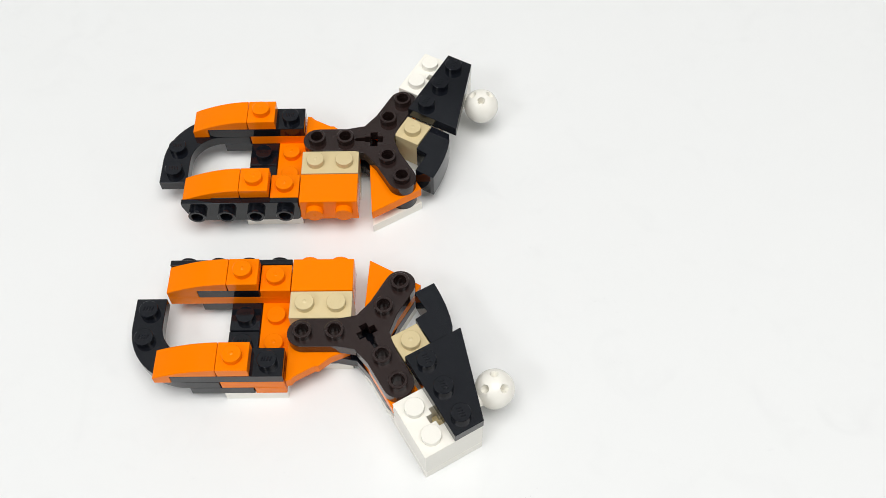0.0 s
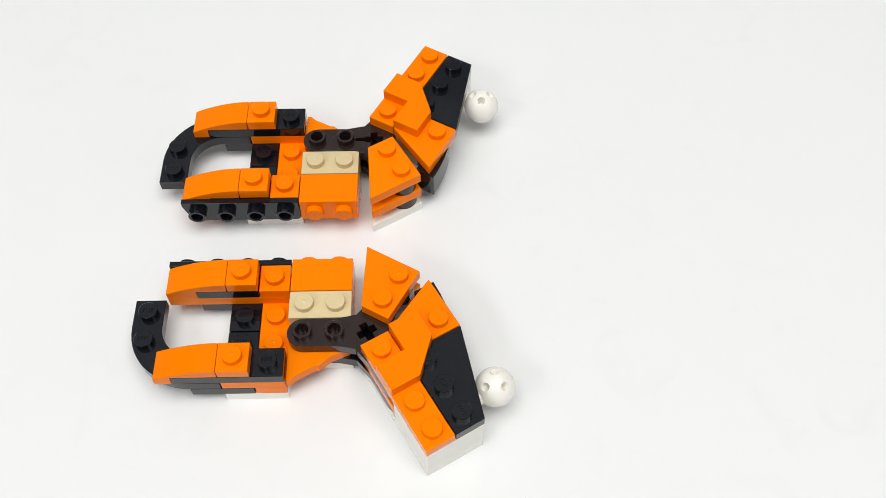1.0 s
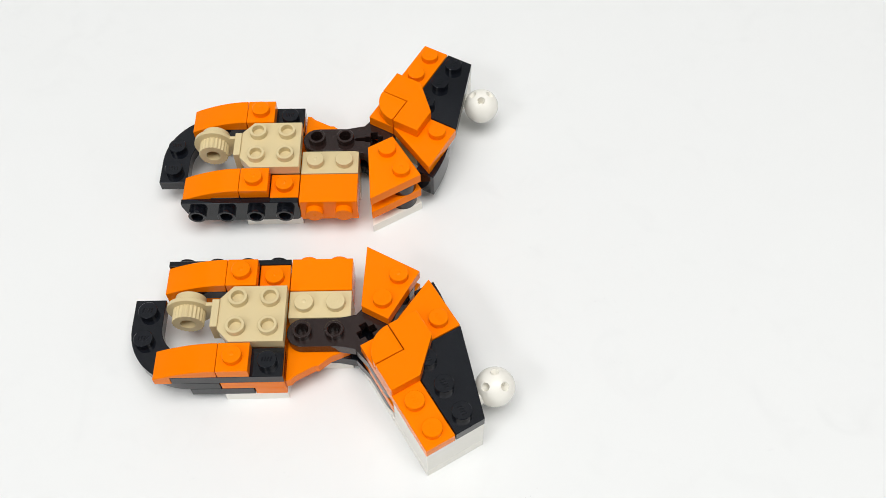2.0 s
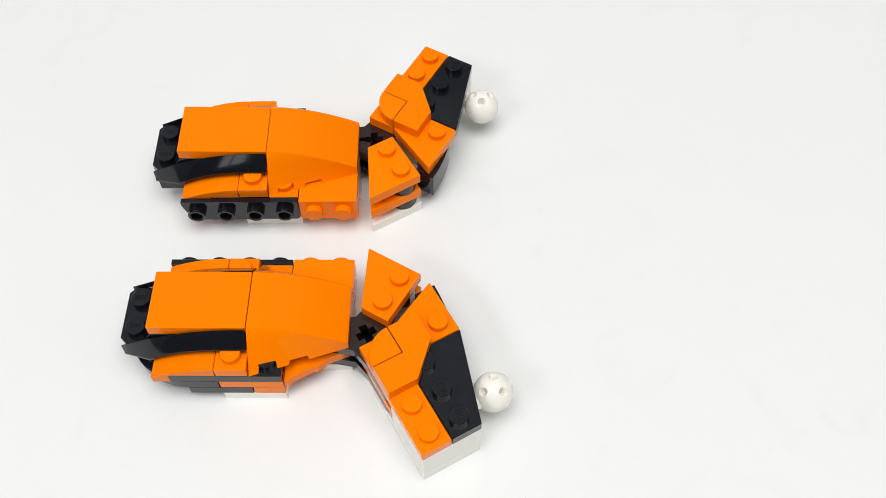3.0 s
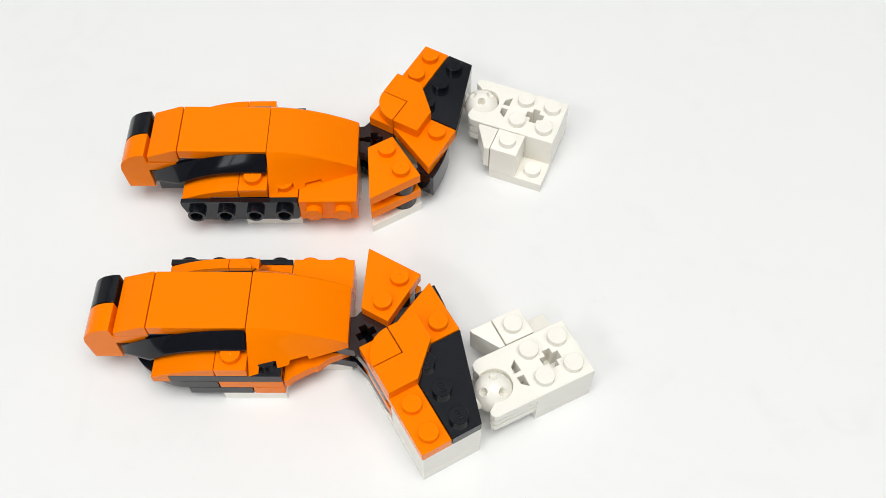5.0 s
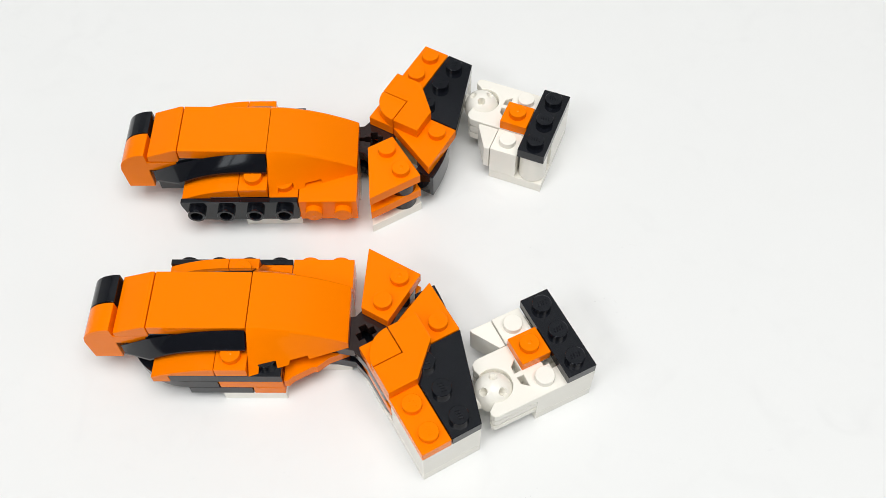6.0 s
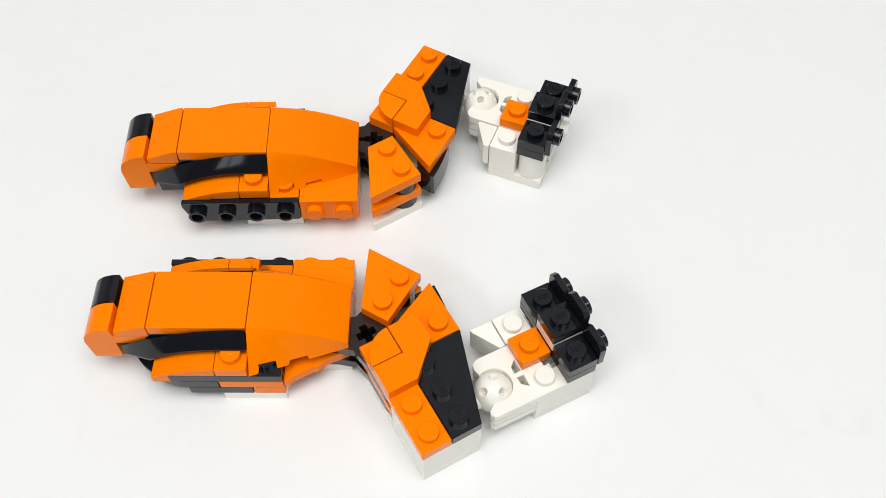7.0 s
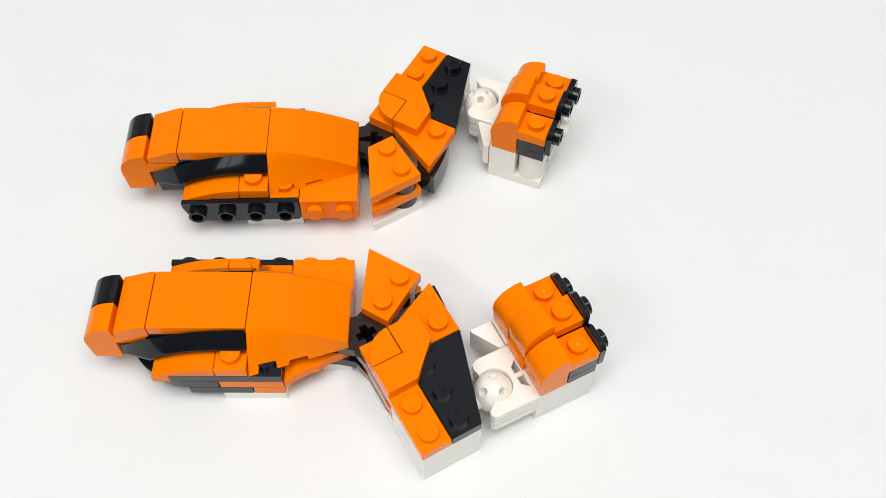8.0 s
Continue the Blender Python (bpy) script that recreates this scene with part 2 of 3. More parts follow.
def axle_hole(x=0, y=0, a=2.45, b=0.95, deg=0, slit=0.0):
    """A cross-shaped hole; slit: how far a narrow notch runs out of its first arm."""
    q = [(a, -b), (a, b), (b, b), (b, a), (-b, a), (-b, b), (-a, b), (-a, -b), (-b, -b), (-b, -a), (b, -a), (b, -b)]
    if slit:
        q[1:1] = [(a, -0.62), (slit - 0.5, -0.5), (slit, 0.0), (slit - 0.5, 0.5), (a, 0.62)]
    A = turned(deg)
    return [(x + (A @ Vector((*p, 0))).x, y + (A @ Vector((*p, 0))).y) for p in q]


def rotor(name, parent, mat, z0, mirror, studs=True, label=""):
    bm = bmesh.new()
    spots = [(turned(a) @ Vector((k, 0, 0))).xy for a in (180, 300, 60) for k in (1, 2)]
    holes = [axle_hole(deg=180 if mirror else -60, slit=5.6)] + [circle(x * P, y * P, 1.62, 24) for x, y in spots] if studs else []
    solid(bm, rotor_outline(), z0 + 0.02, z0 + H, None, holes, r=0.0)
    if studs:
        for x, y in spots:
            stud(bm, x, y, z0 + H, None, True, depth=-2.4)
    return part(name, bm, mat, parent, label, mirror)


def curved_slope(parent, v, lip, mirror):
    """Two studs long, rising from a lip on the outer end to a full plate's face."""
    top = [(-6.5 * P + GAP + 15.88 * f, 12.0 + 4.0 * math.sin(f * math.pi / 2) ** 0.9) for f in [k / 12 for k in range(13)]]
    prof = [(-6.5 * P + GAP, 9.62), (lip * P, 9.62), (lip * P, 12.82), (-4.5 * P - GAP, 12.82)] + top[::-1]
    bm = bmesh.new()
    solid(bm, prof, (v - 0.5) * P + GAP, (v + 0.5) * P - GAP, UZ, ch=0.12, r=0.2)
    return part("curved_slope", bm, ORANGE, parent, "orange curved slope piece", mirror)


def bow_brick(parent, mat, M, z0, mirror, label, deep=0.0):
    """A brick (deep: how far its skirt hangs below z0) with a bowed block over one cell (u -1.5..-.5) and a low stud shelf over the next (-.5...5)."""
    top = [(-1.5 * P + GAP + 7.2 * math.sin(a), z0 + 6.4 + 6.4 * (1 - (1 - math.sin(a)) ** 2) ** 0.5) for a in [k * math.pi / 56 for k in range(29)]]
    prof = [(-1.5 * P + 0.6 + GAP, z0 + 0.02 - deep), (-0.5 * P - GAP, z0 + 0.02 - deep), (-0.5 * P - GAP, z0 + 6.42), (0.5 * P - GAP, z0 + 6.42), (0.5 * P - GAP, z0 + 9.6),
            (-0.5 * P, z0 + 9.6), (-0.5 * P - 0.3, z0 + 12.8)] + top[::-1][1:]
    bm = bmesh.new()
    solid(bm, prof, -0.5 * P + GAP, 0.5 * P - GAP, M @ UZ, ch=0.12, r=0.2)
    stud(bm, 0, 0, z0 + 9.6, M, mark="pip" if mat is ORANGE else "bars")
    return part("bow_brick", bm, mat, parent, label, mirror)


def fender(parent, mirror):
    """Mudguard-like piece: a stud plate at its outer end and an arched skirt along each long side."""
    bm = bmesh.new()
    solid(bm, shape([(-7.55, -0.3), (-7.35, -0.5), (-6.5, -0.5), (-6.5, 1.5), (-7.35, 1.5), (-7.55, 1.3)]), 11.2, 14.4)
    for v in (0, 1):
        stud(bm, -7.08, v, 14.4)
    solid(bm, [(-6.9 * P, 14.0), (-6.4 * P, 14.0), (-5.2 * P, 16.02), (-3.62 * P, 16.02), (-3.62 * P, 19.15), (-6.45 * P, 19.15)], -0.49 * P, 1.49 * P, UZ)
    for u in (-6, -5, -4):
        for v in (0, 1):
            stud(bm, u, v, 19.15)
    n = 48
    for side in (-1, 1):
        v = 0.5 + side * 0.9
        solid(bm, rect(-7.0 * P, -6.72 * P, (v - 0.1) * P, (v + 0.1) * P), 8.6, 11.4)
        rows = []
        for k in range(n + 1):
            u = -7.48 + 3.95 * k / n
            if u < -6.55:
                f = (u + 7.48) / 0.93
                zt, zl, d = 14.0 + 3.6 * f, 10.0 + 2.4 * f, 0.08 + 0.37 * f
            else:
                f = (u + 6.55) / 2.95
                zt, zl, d = 17.6 + 4.5 * (1 - (1 - f) ** 2.0), 12.4 + 5.2 * (1 - (1 - f) ** 3.0), 0.45
            row = []
            for dd, z in ((0.02, zt - 0.15), (0.05, zt), (d - 0.02, zl + 0.9), (d, zl + 0.6), (d, zl), (d - 0.1, zl), (0.02, zt - 2.0)):
                row.append(bm.verts.new((u * P, (0.5 + side * (1.0 + dd)) * P, z)))
            rows.append(row)
        m = len(rows[0])
        for a, b in zip(rows, rows[1:]):
            for i in range(m):
                j = (i + 1) % m
                bm.faces.new((a[i], a[j], b[j], b[i]))
        bm.faces.new(rows[0])
        bm.faces.new(rows[-1][::-1])
    return part("arched_fender", bm, BLACK, parent, "glossy black arched side piece", mirror)


def nose_wedge(parent, mirror):
    """Four studs wide where it meets the tile, two at its tip; bowed top, sloping flanks with stud notches below."""
    bm = bmesh.new()
    n = 80
    rows = []
    for k in range(n + 1):
        f = k / n
        low = 14.5 if 0.10 < f < 0.28 else 13.8 if 0.41 < f < 0.60 else 12.82
        u = (-3.5 + 3.0 * f) * P + (GAP if k == 0 else -GAP if k == n else 0)
        zt = 22.4 - 7.1 * f ** 1.9
        edge, wide = 1.0, max(0.02, 1.0 - f)
        side = []
        for q in (0.0, 0.04, 0.2, 0.4, 0.6, 0.8, 1.0):      # down the flank, which hollows slightly, as far as the notch lets it
            drop = (zt - 12.82) * (1 - (1 - q) ** 1.12)
            if zt - drop < low:
                drop, q = zt - low, 1 - max(0.0, 1 - (zt - low) / (zt - 12.82)) ** (1 / 1.12)
            side.append((edge + wide * q, zt - drop))
        side[0] = (edge - 0.03, zt)
        side.append((side[-1][0] - 0.01, low - 0.02))
        row = [bm.verts.new((u, (0.5 - v) * P, z)) for v, z in side[::-1]] + [bm.verts.new((u, (0.5 + v) * P, z)) for v, z in side]
        rows.append(row)
    m = len(rows[0])
    for a, b in zip(rows, rows[1:]):
        for i in range(m):
            j = (i + 1) % m
            bm.faces.new((a[i], a[j], b[j], b[i]))
    bm.faces.new(rows[0])
    bm.faces.new(rows[-1][::-1])
    return part("curved_wedge", bm, ORANGE, parent, "orange curved wedge piece narrowing towards the joint", mirror)


def hinge_plate(parent, mirror):
    bm = bmesh.new()
    solid(bm, shape([(-4.2, -0.5), (-2.5, -0.5), (-2.5, 1.5), (-4.2, 1.5), (-4.6, 1.05), (-4.6, -0.05)]), 12.8, 16.0)
    solid(bm, shape([(-4.4, -0.3), (-2.6, -0.3), (-2.6, 1.3), (-4.4, 1.3)]), 8.2, 12.8)
    for u in (-4, -3):
        for v in (0, 1):
            stud(bm, u, v, 16.0, None, True)
    solid(bm, shape([(-4.82, 0.0), (-4.56, 0.0), (-4.56, 1.0), (-4.82, 1.0)]), 10.2, 16.6)
    arm = (0.02, 0.18) if mirror else (0.82, 0.98)
    solid(bm, shape([(-5.6, arm[0]), (-4.7, arm[0]), (-4.7, arm[1]), (-5.6, arm[1])]), 11.6, 15.4)
    hinge = part("hinge_brick", bm, TAN, parent, "tan hinge brick with hollow studs", mirror)
    bm = bmesh.new()
    flip = Matrix.Translation((0, P, 0)) @ Matrix.Diagonal((1, -1, 1, 1)) if mirror else Matrix()   # the barrel's knob points away from the camera on both
    barrel = flip @ Matrix.Translation((-5.62 * P, 0.34 * P, 12.3)) @ Matrix(((1, 0, 0, 0), (0, 0, 1, 0), (0, -1, 0, 0), (0, 0, 0, 1)))
    solid(bm, circle(0, 0, 5.7, 48), 0.50 * P, 0.64 * P, barrel, [circle(0, 0, 2.2, 24)], r=0)
    gear = [((3.75 + 0.28 * (k % 2)) * math.cos(math.pi * k / 24), (3.75 + 0.28 * (k % 2)) * math.sin(math.pi * k / 24)) for k in range(48)]
    solid(bm, gear, 0.06 * P, 0.52 * P, barrel, [circle(0, 0, 1.9, 24)], ch=0.08, r=0)
    solid(bm, circle(0, 0, 3.9, 32), 0.62 * P, 0.98 * P, barrel, [circle(0, 0, 1.9, 24)], r=0)
    subpart("barrel", bm, TAN, hinge, "ribbed round hinge barrel", mirror)
    return hinge


def side_bracket(parent, mirror):
    """A short plate with a long hanging panel that bears four hollow studs."""
    bm = bmesh.new()
    solid(bm, cells(-5.5, -3.5, 1.5, 2.5), 9.62, 12.8)
    panel = [(-6.5 * P + GAP, 12.8), (-6.5 * P + GAP, 11.4), (-6.28 * P, 5.6), (-6.1 * P, 4.8), (-2.5 * P - 1.0, 4.8), (-2.5 * P - 0.4, 5.2), (-2.5 * P - GAP, 6.0), (-2.5 * P - GAP, 12.8)]
    solid(bm, panel, 2.5 * P, 2.5 * P + 1.6, UZ)
    for u in (-6, -5, -4, -3):
        stud(bm, u, 2.7, 8.8, None, True, "+v")
    return part("side_bracket", bm, BLACK, parent, "black bracket with four hollow studs on its side", mirror)


def ball_brick(parent, mirror):
    """White two by two brick with an axle hole; a ball on a neck stands out from its side."""
    M = turned(-60)
    bm = bmesh.new()
    solid(bm, cells(2.5, 4.5, -0.5, 1.5), 3.22, 12.8, M, [axle_hole(3.5 * P, 0.5 * P, 2.5, 1.0)])
    solid(bm, rect(2.7 * P, 4.3 * P, -0.3 * P, 1.3 * P), 3.4, 6.0, M, ch=0.05, r=0)
    stud(bm, 3, 0, 12.8, M, mark="none")
    stud(bm, 4, 0, 12.8, M, mark="none")
    neck = M @ Matrix.Translation((3.5 * P, 1.45 * P, 9.2)) @ TO_SIDE["+v"]
    solid(bm, circle(0, 0, 2.0, 20), 0, 6, neck, r=0)
    for x in (-5.5, 5.5):
        solid(bm, circle(x, 0, 0.7, 12), 0, 0.9, neck, r=0, ch=0.1)
    brick = part("ball_brick", bm, WHITE, parent, "white brick with a ball joint on its side", mirror)
    bm = bmesh.new()
    c = M @ Vector((3.5 * P, (BALL - 0.06 if mirror else BALL) * P, 9.6))
    # ball with three round recesses
    got = bmesh.ops.create_icosphere(bm, subdivisions=6, radius=4.95)
    for w in got["verts"]:
        for d in FAR_HOLES if mirror else BALL_HOLES:
            a = w.co.angle(d)
            if a < radians(12.0):
                w.co *= 1 - 0.62 * min(1, (radians(12.0) - a) / radians(1.3))
        w.co += c
    subpart("ball", bm, WHITE, brick, "glossy white ball with three round recesses", mirror)
    return brick


BALL = 2.5


BALL_HOLES = [Vector(d) for d in ((-0.04, 0.39, 0.92), (-0.53, -0.36, 0.77), (0.45, -0.36, 0.81))]
FAR_HOLES = [Vector(d) for d in ((-0.04, 0.39, 0.92), (-0.52, -0.14, 0.84), (0.48, -0.14, 0.86))]


def leg(name, label, mirror):
    """One toy leg: pieces that are there at the start, then those that arrive. Local origin: under the three-armed plate's axle hole."""
    base = new(name, None)
    base.empty_display_size = 0.01
    tagged(base, label, "toy model", group="brick-built toy legs")
    K = dict(mirror=mirror)
    S, N = turned(-60), turned(60)
    kite = [(2.5, 1.5), (2.5, -0.5), (0.5, -0.5), (0.5, 0.5)]
    # thigh, lowest layer first
    plate("plate", base, WHITE, cells(-4.5, -2.5, -1.5, 2.5), 0, H, label="white bottom plate", **K)
    plate("plate", base, WHITE, cells(-1.5, -0.5, -0.5, 1.5), 0, H, label="white bottom plate", **K)
    plate("corner_plate", base, BLACK, shape([(-5.5, -1.5), (-3.5, -1.5), (-3.5, 0.5), (-4.5, 0.5), (-4.5, -0.5), (-5.5, -0.5)]), H, 2 * H, [(-4, 0)], **K)
    plate("corner_plate", base, BLACK, shape([(-5.5, 2.5), (-5.5, 1.5), (-4.5, 1.5), (-4.5, 0.5), (-3.5, 0.5), (-3.5, 2.5)]), H, 2 * H, [(-4, 1)], **K)
    plate("plate", base, ORANGE, cells(-3.5, -2.5, -1.5, 2.5), H, 2 * H, [(-3, 0), (-3, 1)], pip=0, **K)
    plate("plate", base, ORANGE, cells(-4.5, -2.5, -1.5, -0.5), 2 * H, 3 * H, **K)
    plate("plate", base, ORANGE, cells(-6.5, -2.5, 1.5, 2.5), 2 * H, 3 * H, **K)
    curve = [(-7.5, 1.5), (-7.5, 0.5)] + arc(-5.5, 0.5, 2.0, 180, 270, 14)[1:] + [(-4.5, -1.5), (-4.5, -0.5)] + arc(-5.5, 0.5, 1.0, 270, 180, 10)[0:] + [(-6.5, 1.5)]
    plate("curved_plate", base, BLACK, shape(curve), 2 * H, 3 * H, [(-7, 0), (-7, 1)], label="black quarter-curved plate", **K)
    plate("plate", base, BLACK, cells(-5.95, -2.5, -1.5, -0.5), 3 * H, 4 * H, [(-3, -1)], **K)
    side_bracket(base, mirror)
    plate("plate", base, ORANGE, cells(-3.5, -2.5, 1.5, 2.5), 3 * H, 4 * H, [(-3, 2)], pip=0, **K)
    for v in (2, -1):
        plate("plate", base, ORANGE, cells(-4.5, -3.5, v - 0.5, v + 0.5), 4 * H, 5 * H, [(-4, v)], pip=0, **K)
        curved_slope(base, v, -5.5 if v == 2 else -5.95, mirror)
    plate("brick", base, TAN, cells(-2.5, -0.5, 0.5, 1.5), H, 4 * H, [(-2, 1), (-1, 1)], label="tan brick", pip=0, **K)
    bm = bmesh.new()
    solid(bm, rect(-2.5 * P + GAP, -0.5 * P - GAP, 4.8, 12.8), 1.5 * P + GAP, 2.7 * P, UZ)
    for u in (-2, -1):
        stud(bm, u, 2.7, 8.8, None, False, "+v", mark="pip" if u == -2 else "faint")
    part("brick", bm, ORANGE, base, "orange brick lying on its side", mirror)
    plate("wedge_plate", base, ORANGE, shape([(-2.5, -1.46), (-2.33, -1.44), (-2.2, -1.3), (-1.62, -0.98), (-1.5, -0.98), (-1.15, -0.68), (-0.55, -0.42), (-0.5, 0.5), (-2.5, 0.5)]), 2 * H, 3 * H, **K)
    # the joint
    rotor("three_armed_plate", base, BLACK, H, mirror, False, "black three-armed plate")
    rotor("three_armed_plate", base, BROWN, 3 * H, mirror, True, "dark brown three-armed plate with hollow studs")
    # knee
    plate("wedge_plate", base, WHITE, shape(kite), 0, H, M=N, label="white wedge plate", **K)
    plate("wedge_plate", base, ORANGE, shape(kite), 2 * H, 3 * H, M=N, **K)
    # shank
    plate("plate", base, WHITE, cells(0.5, 4.5, -0.5, 1.5), 0, H, M=S, label="white bottom plate", **K)
    plate("plate", base, ORANGE, cells(0.5, 2.5, -0.5, 0.5), 2 * H, 3 * H, M=S, **K)
    plate("brick", base, TAN, cells(0.5, 1.5, 0.5, 1.5), H, 4 * H, [(1, 1)], M=S, label="tan brick", pip=0, **K)
    ball_brick(base, mirror)
    bm = bmesh.new()
    solid(bm, axle_hole(3.5 * P, 0.5 * P, 2.3, 0.85), 5.9, 7.2, S, r=0)
    part("axle", bm, TAN, base, "tan axle end inside the white brick", mirror)
    plate("wedge_plate", base, BLACK, shape([(1.5, 0.5), (4.5, 0.5), (4.5, 1.5), (1.5, 2.5)]), 4 * H, 5 * H, [(2, 1), (3, 1), (4, 1)], M=S, **K)
    bow = [(-0.5, 1.95), (0.3, 1.95), (0.35, 1.5), (1.5, 1.5), (1.5, 2.22), (1.2, 2.4), (0.85, 2.52), (0.4, 2.62), (0.0, 2.67), (-0.5, 2.7)]
    plate("side_slope", base, BLACK, shape(bow), 4.8, 12.8, M=S, label="black curved slope piece on its side", **K)
    # pieces that arrive
    arrive(0.1, plate("plate", base, ORANGE, cells(0.5, 4.5, -0.5, 0.5), 4 * H, 5 * H, [(k, 0) for k in (1, 2, 3, 4)], M=S, **K))
    arrive(0.4, plate("wedge_plate", base, ORANGE, shape([(0.5, 0.5), (1.5, 0.5), (1.5, 2.5), (-0.45, 2.5)]), 4 * H, 5 * H, [(1, 1), (1, 2)], M=S, pip=0, **K))
    arrive(0.7, plate("wedge_plate", base, ORANGE, shape(kite), 4 * H, 5 * H, [(1, 0), (2, 0)], M=N, pip=1, **K))
    arrive(1.0, plate("corner_tile", base, ORANGE, shape([(0.5, 0.5), (1.5, 0.5), (1.5, -0.5), (2.5, -0.5), (2.5, 0.5), (1.5, 1.5), (0.5, 1.5)]), 5 * H, 6 * H, M=S,
                      label="orange corner tile with one corner cut off", **K))
    quarter = [(0.5, 0.5), (1.5, 0.5), (1.5, -0.5)] + arc(1.5, 0.5, 1.0, 270, 180, 10)[1:-1]
    arrive(1.3, plate("quarter_tile", base, ORANGE, shape(quarter), 5 * H, 6 * H, M=S, label="orange quarter-round tile", **K))
    arrive(1.6, hinge_plate(base, mirror))
    lean = 1.7 if mirror else 0.3   # the far leg's cover sits a little raised
    arrive(2.2, fender(base, mirror), lean)
    arrive(2.5, nose_wedge(base, mirror))
    arrive(2.8, plate("tile", base, ORANGE, cells(-6.5, -3.5, -0.5, 1.5), 6 * H, 7 * H, label="smooth orange tile", **K), lean)
    tip = 0.8 if mirror else 0.3    # less so at its outer end
    first, second = (0, 1) if mirror else (1, 0)
    arrive(3.1, bow_brick(base, BLACK, Matrix.Translation((-7.12 * P, first * P, 0)), 8.0, mirror, "black brick with a bowed top", 0.9), tip)
    arrive(3.4, bow_brick(base, ORANGE, Matrix.Translation((-7.12 * P, second * P, 0)), 8.0, mirror, "orange brick with a bowed top", 0.9), tip)
    bm = bmesh.new()
    prof = [(-7.56 * P, 17.62), (-6.5 * P - GAP, 17.62), (-6.5 * P - GAP, 22.4), (-6.62 * P, 22.4), (-7.56 * P, 19.6)]
    solid(bm, prof, -0.5 * P + GAP, 1.5 * P - GAP, UZ)
    arrive(3.7, part("slope", bm, ORANGE, base, "smooth orange slope piece", mirror), lean)
    return base


def up_bracket(parent, w, z0, mirror):
    bm = bmesh.new()
    solid(bm, cells(0.5, 1.5, w - 0.5, w + 0.5), z0 + 0.02, z0 + H)
    stud(bm, 1, w, z0 + H)
    bracket = part("upright_bracket", bm, BLACK, parent, "black bracket with a hollow stud facing out", mirror)
    bm = bmesh.new()
    face = Matrix.Translation((1.5 * P, w * P, z0)) @ Matrix(((0, 0, 1, 0), (1, 0, 0, 0), (0, 1, 0, 0), (0, 0, 0, 1)))
    solid(bm, [(-3.94, 0), (3.94, 0), (3.94, 6.6), (2.6, 8.0), (-2.6, 8.0), (-3.94, 6.6)], 0, 1.6, face)
    stud(bm, 1.7, w, z0 + 4.4, None, True, "+u")
    subpart("stud_panel", bm, BLACK, bracket, "", mirror)
    return bracket


def foot(name, label, mirror):
    """The foot. Local axes: u from the ball to the toes, w across, rows at w = 1, 0, -1; origin under the middle of the first column."""
    base = new(name, None)
    base.empty_display_size = 0.01
    tagged(base, label, "toy model", group="brick-built toy feet")
    K = dict(mirror=mirror)
    arrive(4.0, plate("plate", base, WHITE, cells(-0.5, 1.5, -1.5, 1.5), 0, H, [(i, w) for i in (0, 1) for w in (-1, 0, 1)], label="white bottom plate", **K))
    # socket brick
    bm = bmesh.new()
    bx, by = -1.456 * P, -0.53 * P     # the ball's centre
    def yard(r):
        return ([(1.5 * P - GAP, 0.5 * P - GAP), (-1.45 * P, 0.5 * P - GAP), (-1.62 * P, 0.46 * P), (-1.74 * P, 0.36 * P), (-1.78 * P, 0.2 * P)] + arc(bx, by, r, 118, -118, 32)
                + [(-1.98 * P, -1.22 * P), (-2.0 * P, -1.35 * P), (-1.93 * P, -1.45 * P), (-1.8 * P, -1.5 * P + GAP), (1.5 * P - GAP, -1.5 * P + GAP)])
    def arms(r, d):
        q = [p for p in yard(r) if p[0] < 1.4 * P] + [(-0.42 * P, -1.5 * P + GAP), (-0.42 * P, 0.5 * P - GAP)]
        return inset(q if area2(q) > 0 else q[::-1], d)
    notch = [(-0.72 * P, -0.22 * P), (-0.74 * P, -0.46 * P), (-0.51 * P, -0.45 * P), (-0.52 * P, -0.05 * P)]
    notch2 = [(x, -1.07 * P - y) for x, y in notch]
    solid(bm, yard(4.45), 10.3, 12.8, None, [axle_hole(0.5 * P, -0.5 * P, 2.5, 1.0), notch, notch2], ch=0.14, r=0, low=0.01)
    solid(bm, arms(5.0, 0.5), 9.6, 10.4, None, [notch, notch2], ch=0.1, r=0)
    solid(bm, arms(5.0, 0.15), 7.4, 9.7, None, [notch, notch2], ch=0.1, r=0)
    solid(bm, arms(5.0, 0.5), 6.4, 7.5, None, ch=0.2, r=0)
    solid(bm, arms(5.0, 0.2), 4.4, 6.5, None, ch=0.2, r=0)
    solid(bm, inset(cells(-0.5, 1.5, -1.5, 0.5), 0.012), 3.24, 10.5, None, [axle_hole(0.5 * P, -0.5 * P, 2.512, 1.012)], ch=0.005, r=0, low=0.1)
    solid(bm, rect(-0.3 * P, 1.3 * P, -1.3 * P, 0.3 * P), 3.4, 6.5, None, ch=0.05, r=0)
    for i in (0, 1):
        for w in (0, -1):
            stud(bm, i, w, 12.8, mark="none")
    sock = arrive(4.3, part("socket_brick", bm, WHITE, base, "white brick with a ball socket and an axle hole", mirror))
    # side-stud brick
    bm = bmesh.new()
    solid(bm, cells(-0.5, 0.5, 0.5, 1.5), H + 0.02, 4 * H)
    stud(bm, 0, 1, 4 * H, mark="none")
    stud(bm, -0.5, 1, H + 5.2, None, False, "-u", mark="none")
    arrive(4.6, part("side_stud_brick", bm, WHITE, base, "white brick with a stud on its side", mirror))
    bm = bmesh.new()
    thick, thin = (0.5, 1.5) if mirror else (1.5, 0.5)
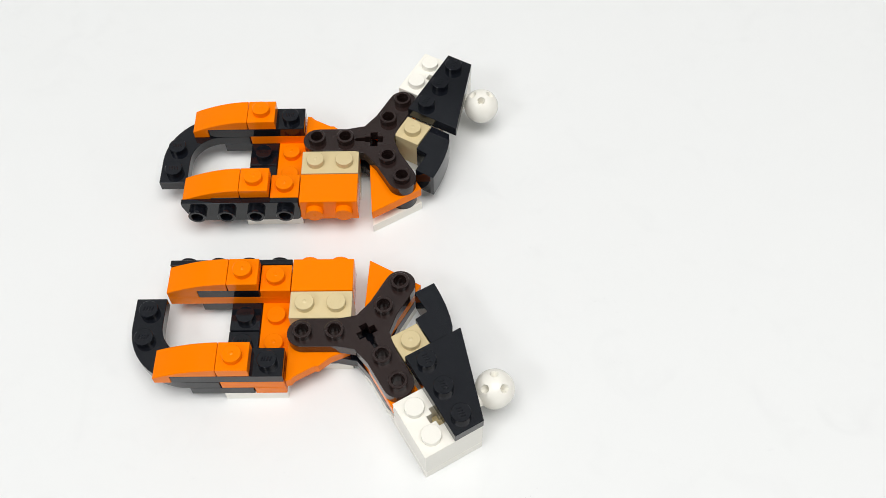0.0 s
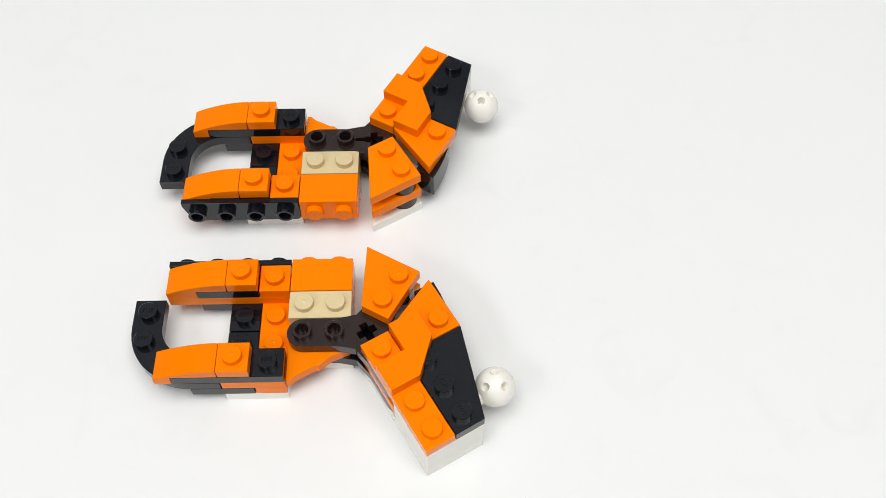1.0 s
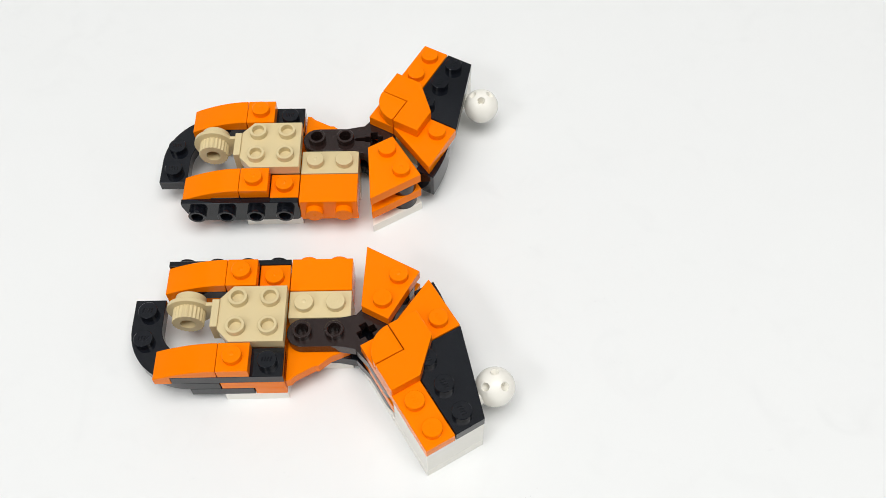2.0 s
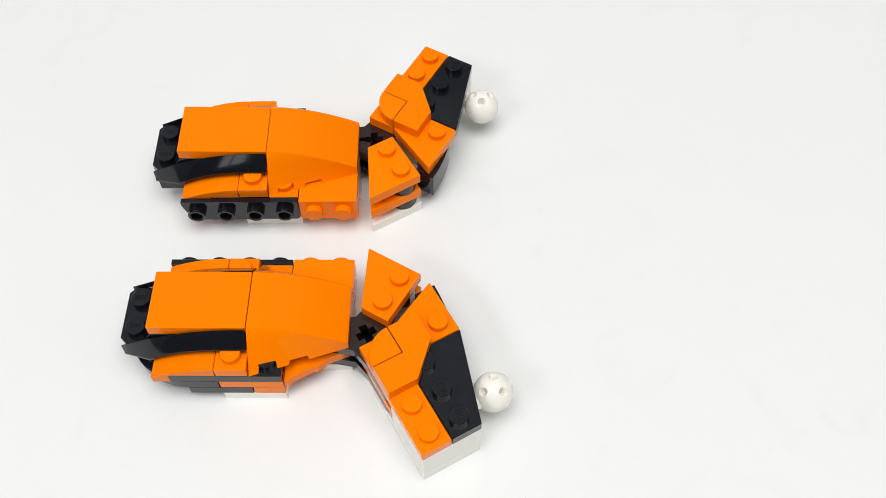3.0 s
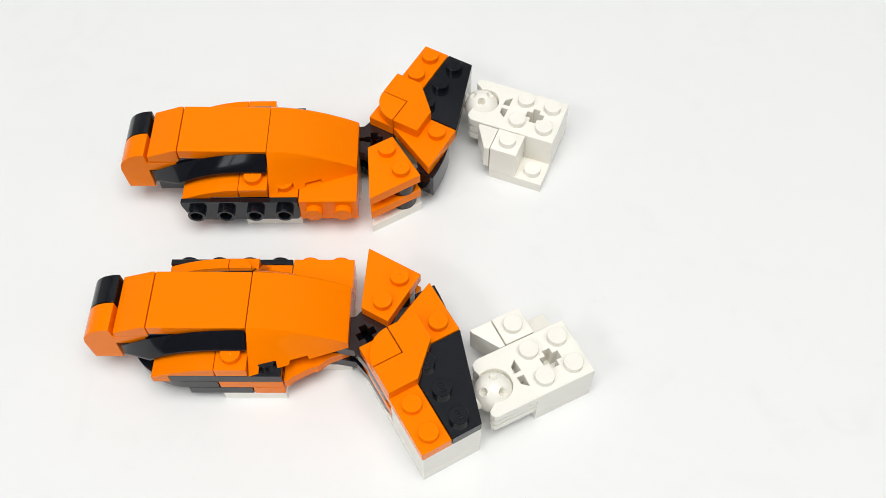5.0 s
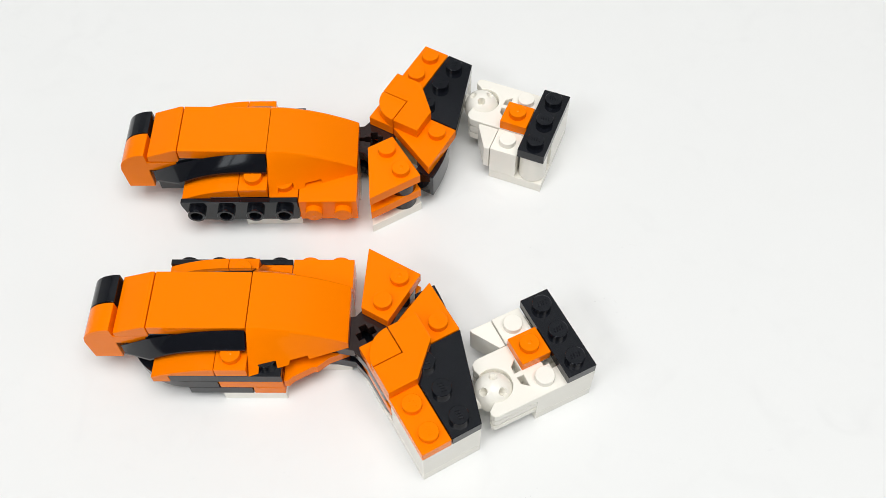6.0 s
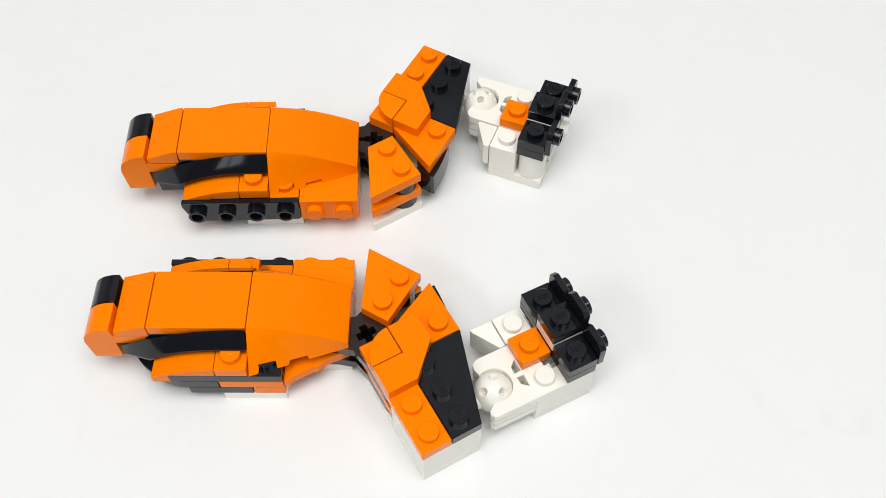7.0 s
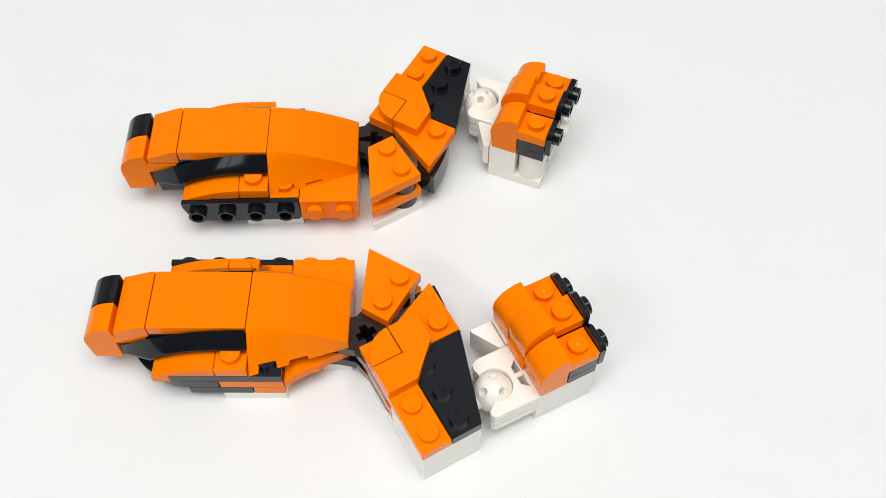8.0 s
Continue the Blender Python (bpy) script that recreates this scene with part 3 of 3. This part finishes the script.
    solid(bm, shape([(-0.5, thin), (-0.5, thick), (-1.25, thick), (-1.25, thick * 0.88 + thin * 0.12), (-0.72, thin)]), 4.4, 12.4)
    arrive(4.9, part("slope", bm, WHITE, base, "small white slope piece on its side", mirror))
    bm = bmesh.new()
    solid(bm, circle(P, P, 3.9, 40), H + 0.02, 4 * H, r=0, ch=0.3)
    stud(bm, 1, 1, 4 * H, mark="none")
    arrive(5.2, part("round_brick", bm, WHITE, base, "white round brick", mirror))
    arrive(5.5, plate("plate", base, ORANGE, cells(-0.5, 0.5, -0.5, 0.5), 4 * H, 5 * H, [(0, 0)], pip=0, **K))
    arrive(5.8, plate("plate", base, BLACK, cells(0.5, 1.5, -1.5, 1.5), 4 * H, 5 * H, [(1, w) for w in (-1, 0, 1)], **K))
    bm = bmesh.new()
    solid(bm, cells(0.5, 1.5, -0.5, 0.5), 5 * H + 0.02, 6 * H)
    stud(bm, 1, 0, 6 * H, mark="none")
    face = Matrix.Translation((1.5 * P, 0, 6 * H)) @ Matrix(((0, 0, 1, 0), (1, 0, 0, 0), (0, 1, 0, 0), (0, 0, 0, 1)))
    solid(bm, [(-3.94, 0), (3.94, 0), (3.94, -6.6), (2.6, -8.0), (-2.6, -8.0), (-3.94, -6.6)], 0, 1.6, face)
    stud(bm, 1.7, 0, 6 * H - 4.4, None, False, "+u", mark="none")
    arrive(6.1, part("hanging_bracket", bm, WHITE, base, "white bracket with a stud facing out", mirror))
    far = -1 if mirror else 1      # the row further from the camera
    arrive(6.4, up_bracket(base, far, 5 * H, mirror))
    arrive(6.7, up_bracket(base, 0, 6 * H, mirror))
    arrive(7.0, up_bracket(base, -far, 5 * H, mirror))
    for t, w, z0 in ((7.3, -far, 4 * H), (7.6, 0, 5 * H), (7.9, far, 4 * H)):
        arrive(t, bow_brick(base, ORANGE, Matrix.Translation((P, w * P, 0)), z0, mirror, "orange brick with a bowed top"))
    return base


setting()
window("added_window_1", Matrix(((0, 0, -1, 2.0), (1, 0, 0, -0.80), (0, 1, 0, 1.15), (0, 0, 0, 1))), 0.855, 0.505)
window("added_window_2", Matrix(((1, 0, 0, -0.86), (0, 0, 1, -2.0), (0, 1, 0, 1.40), (0, 0, 0, 1))), 0.255, 0.405)
specks()
near_leg = leg("brick_model", "orange and black brick-built toy leg with a white ball joint", False)
far_leg = leg("brick_model", "orange and black brick-built toy leg with a white ball joint", True)
near_foot = foot("brick_model", "white brick-built toy foot with black and orange toes", False)
far_foot = foot("brick_model", "white brick-built toy foot with black and orange toes", True)


# ---- what moves ----
TICK = 1 / FPS


def flat(x, y, rz):
    """A pose on the table from millimetres and radians."""
    return pose(x * MM, y * MM, 0, 0, 0, math.degrees(rz))


def steps(*rows):
    """Stop motion: each pose is held until the next one's moment."""
    out = [(0, rows[0][1])]
    for (t0, a), (t1, b) in zip(rows, rows[1:]):
        out += [(t1 - TICK, a), (t1, b)]
    return out + [(8, rows[-1][1])]


def toe_pose(x, y, rz):
    """The foot's pose from that of its first far stud."""
    return flat(x, y, rz) @ pose(0, -P * MM, 0)


def motions():
    legs = {
        near_leg: ((0, flat(-19.165, 114.069, -0.0056)), (0.4, flat(-19.194, 114.264, 0.0055)), (2.2, flat(-19.317, 113.711, -0.0199))),
        far_leg: ((0, flat(-19.064, 175.677, 0.0017)), (2.2, flat(-19.074, 175.638, -0.0051)), (7.0, flat(-19.127, 175.843, 0.0084))),
        near_foot: ((0, toe_pose(15.431, 117.933, 0.4747)), (4.3, toe_pose(17.023, 115.281, 0.4539))),
        far_foot: ((0, toe_pose(25.367, 188.468, -0.3856)), (4.3, toe_pose(24.721, 188.641, -0.3928)), (7.0, toe_pose(24.621, 189.55, -0.3928))),
    }
    for ob, rows in legs.items():
        walk(ob, steps(*rows))
    # pieces wait on the table beside the work, in the order of use, and are set in place one after another
    for k, (t, ob, seat) in enumerate(sorted(ARRIVALS, key=lambda a: a[0])):
        rows = [r for r in legs[ob.parent] if r[0] <= t]
        wait = pose(0.205 + 0.045 * (k % 6), 0.02 + 0.028 * (k // 6), 0.0)
        here = rows[-1][1].inverted() @ wait
        here = Matrix.Translation(here.translation)
        walk(ob, [(0, here), (t - TICK, here), (t, seat), (8, seat)])


motions()
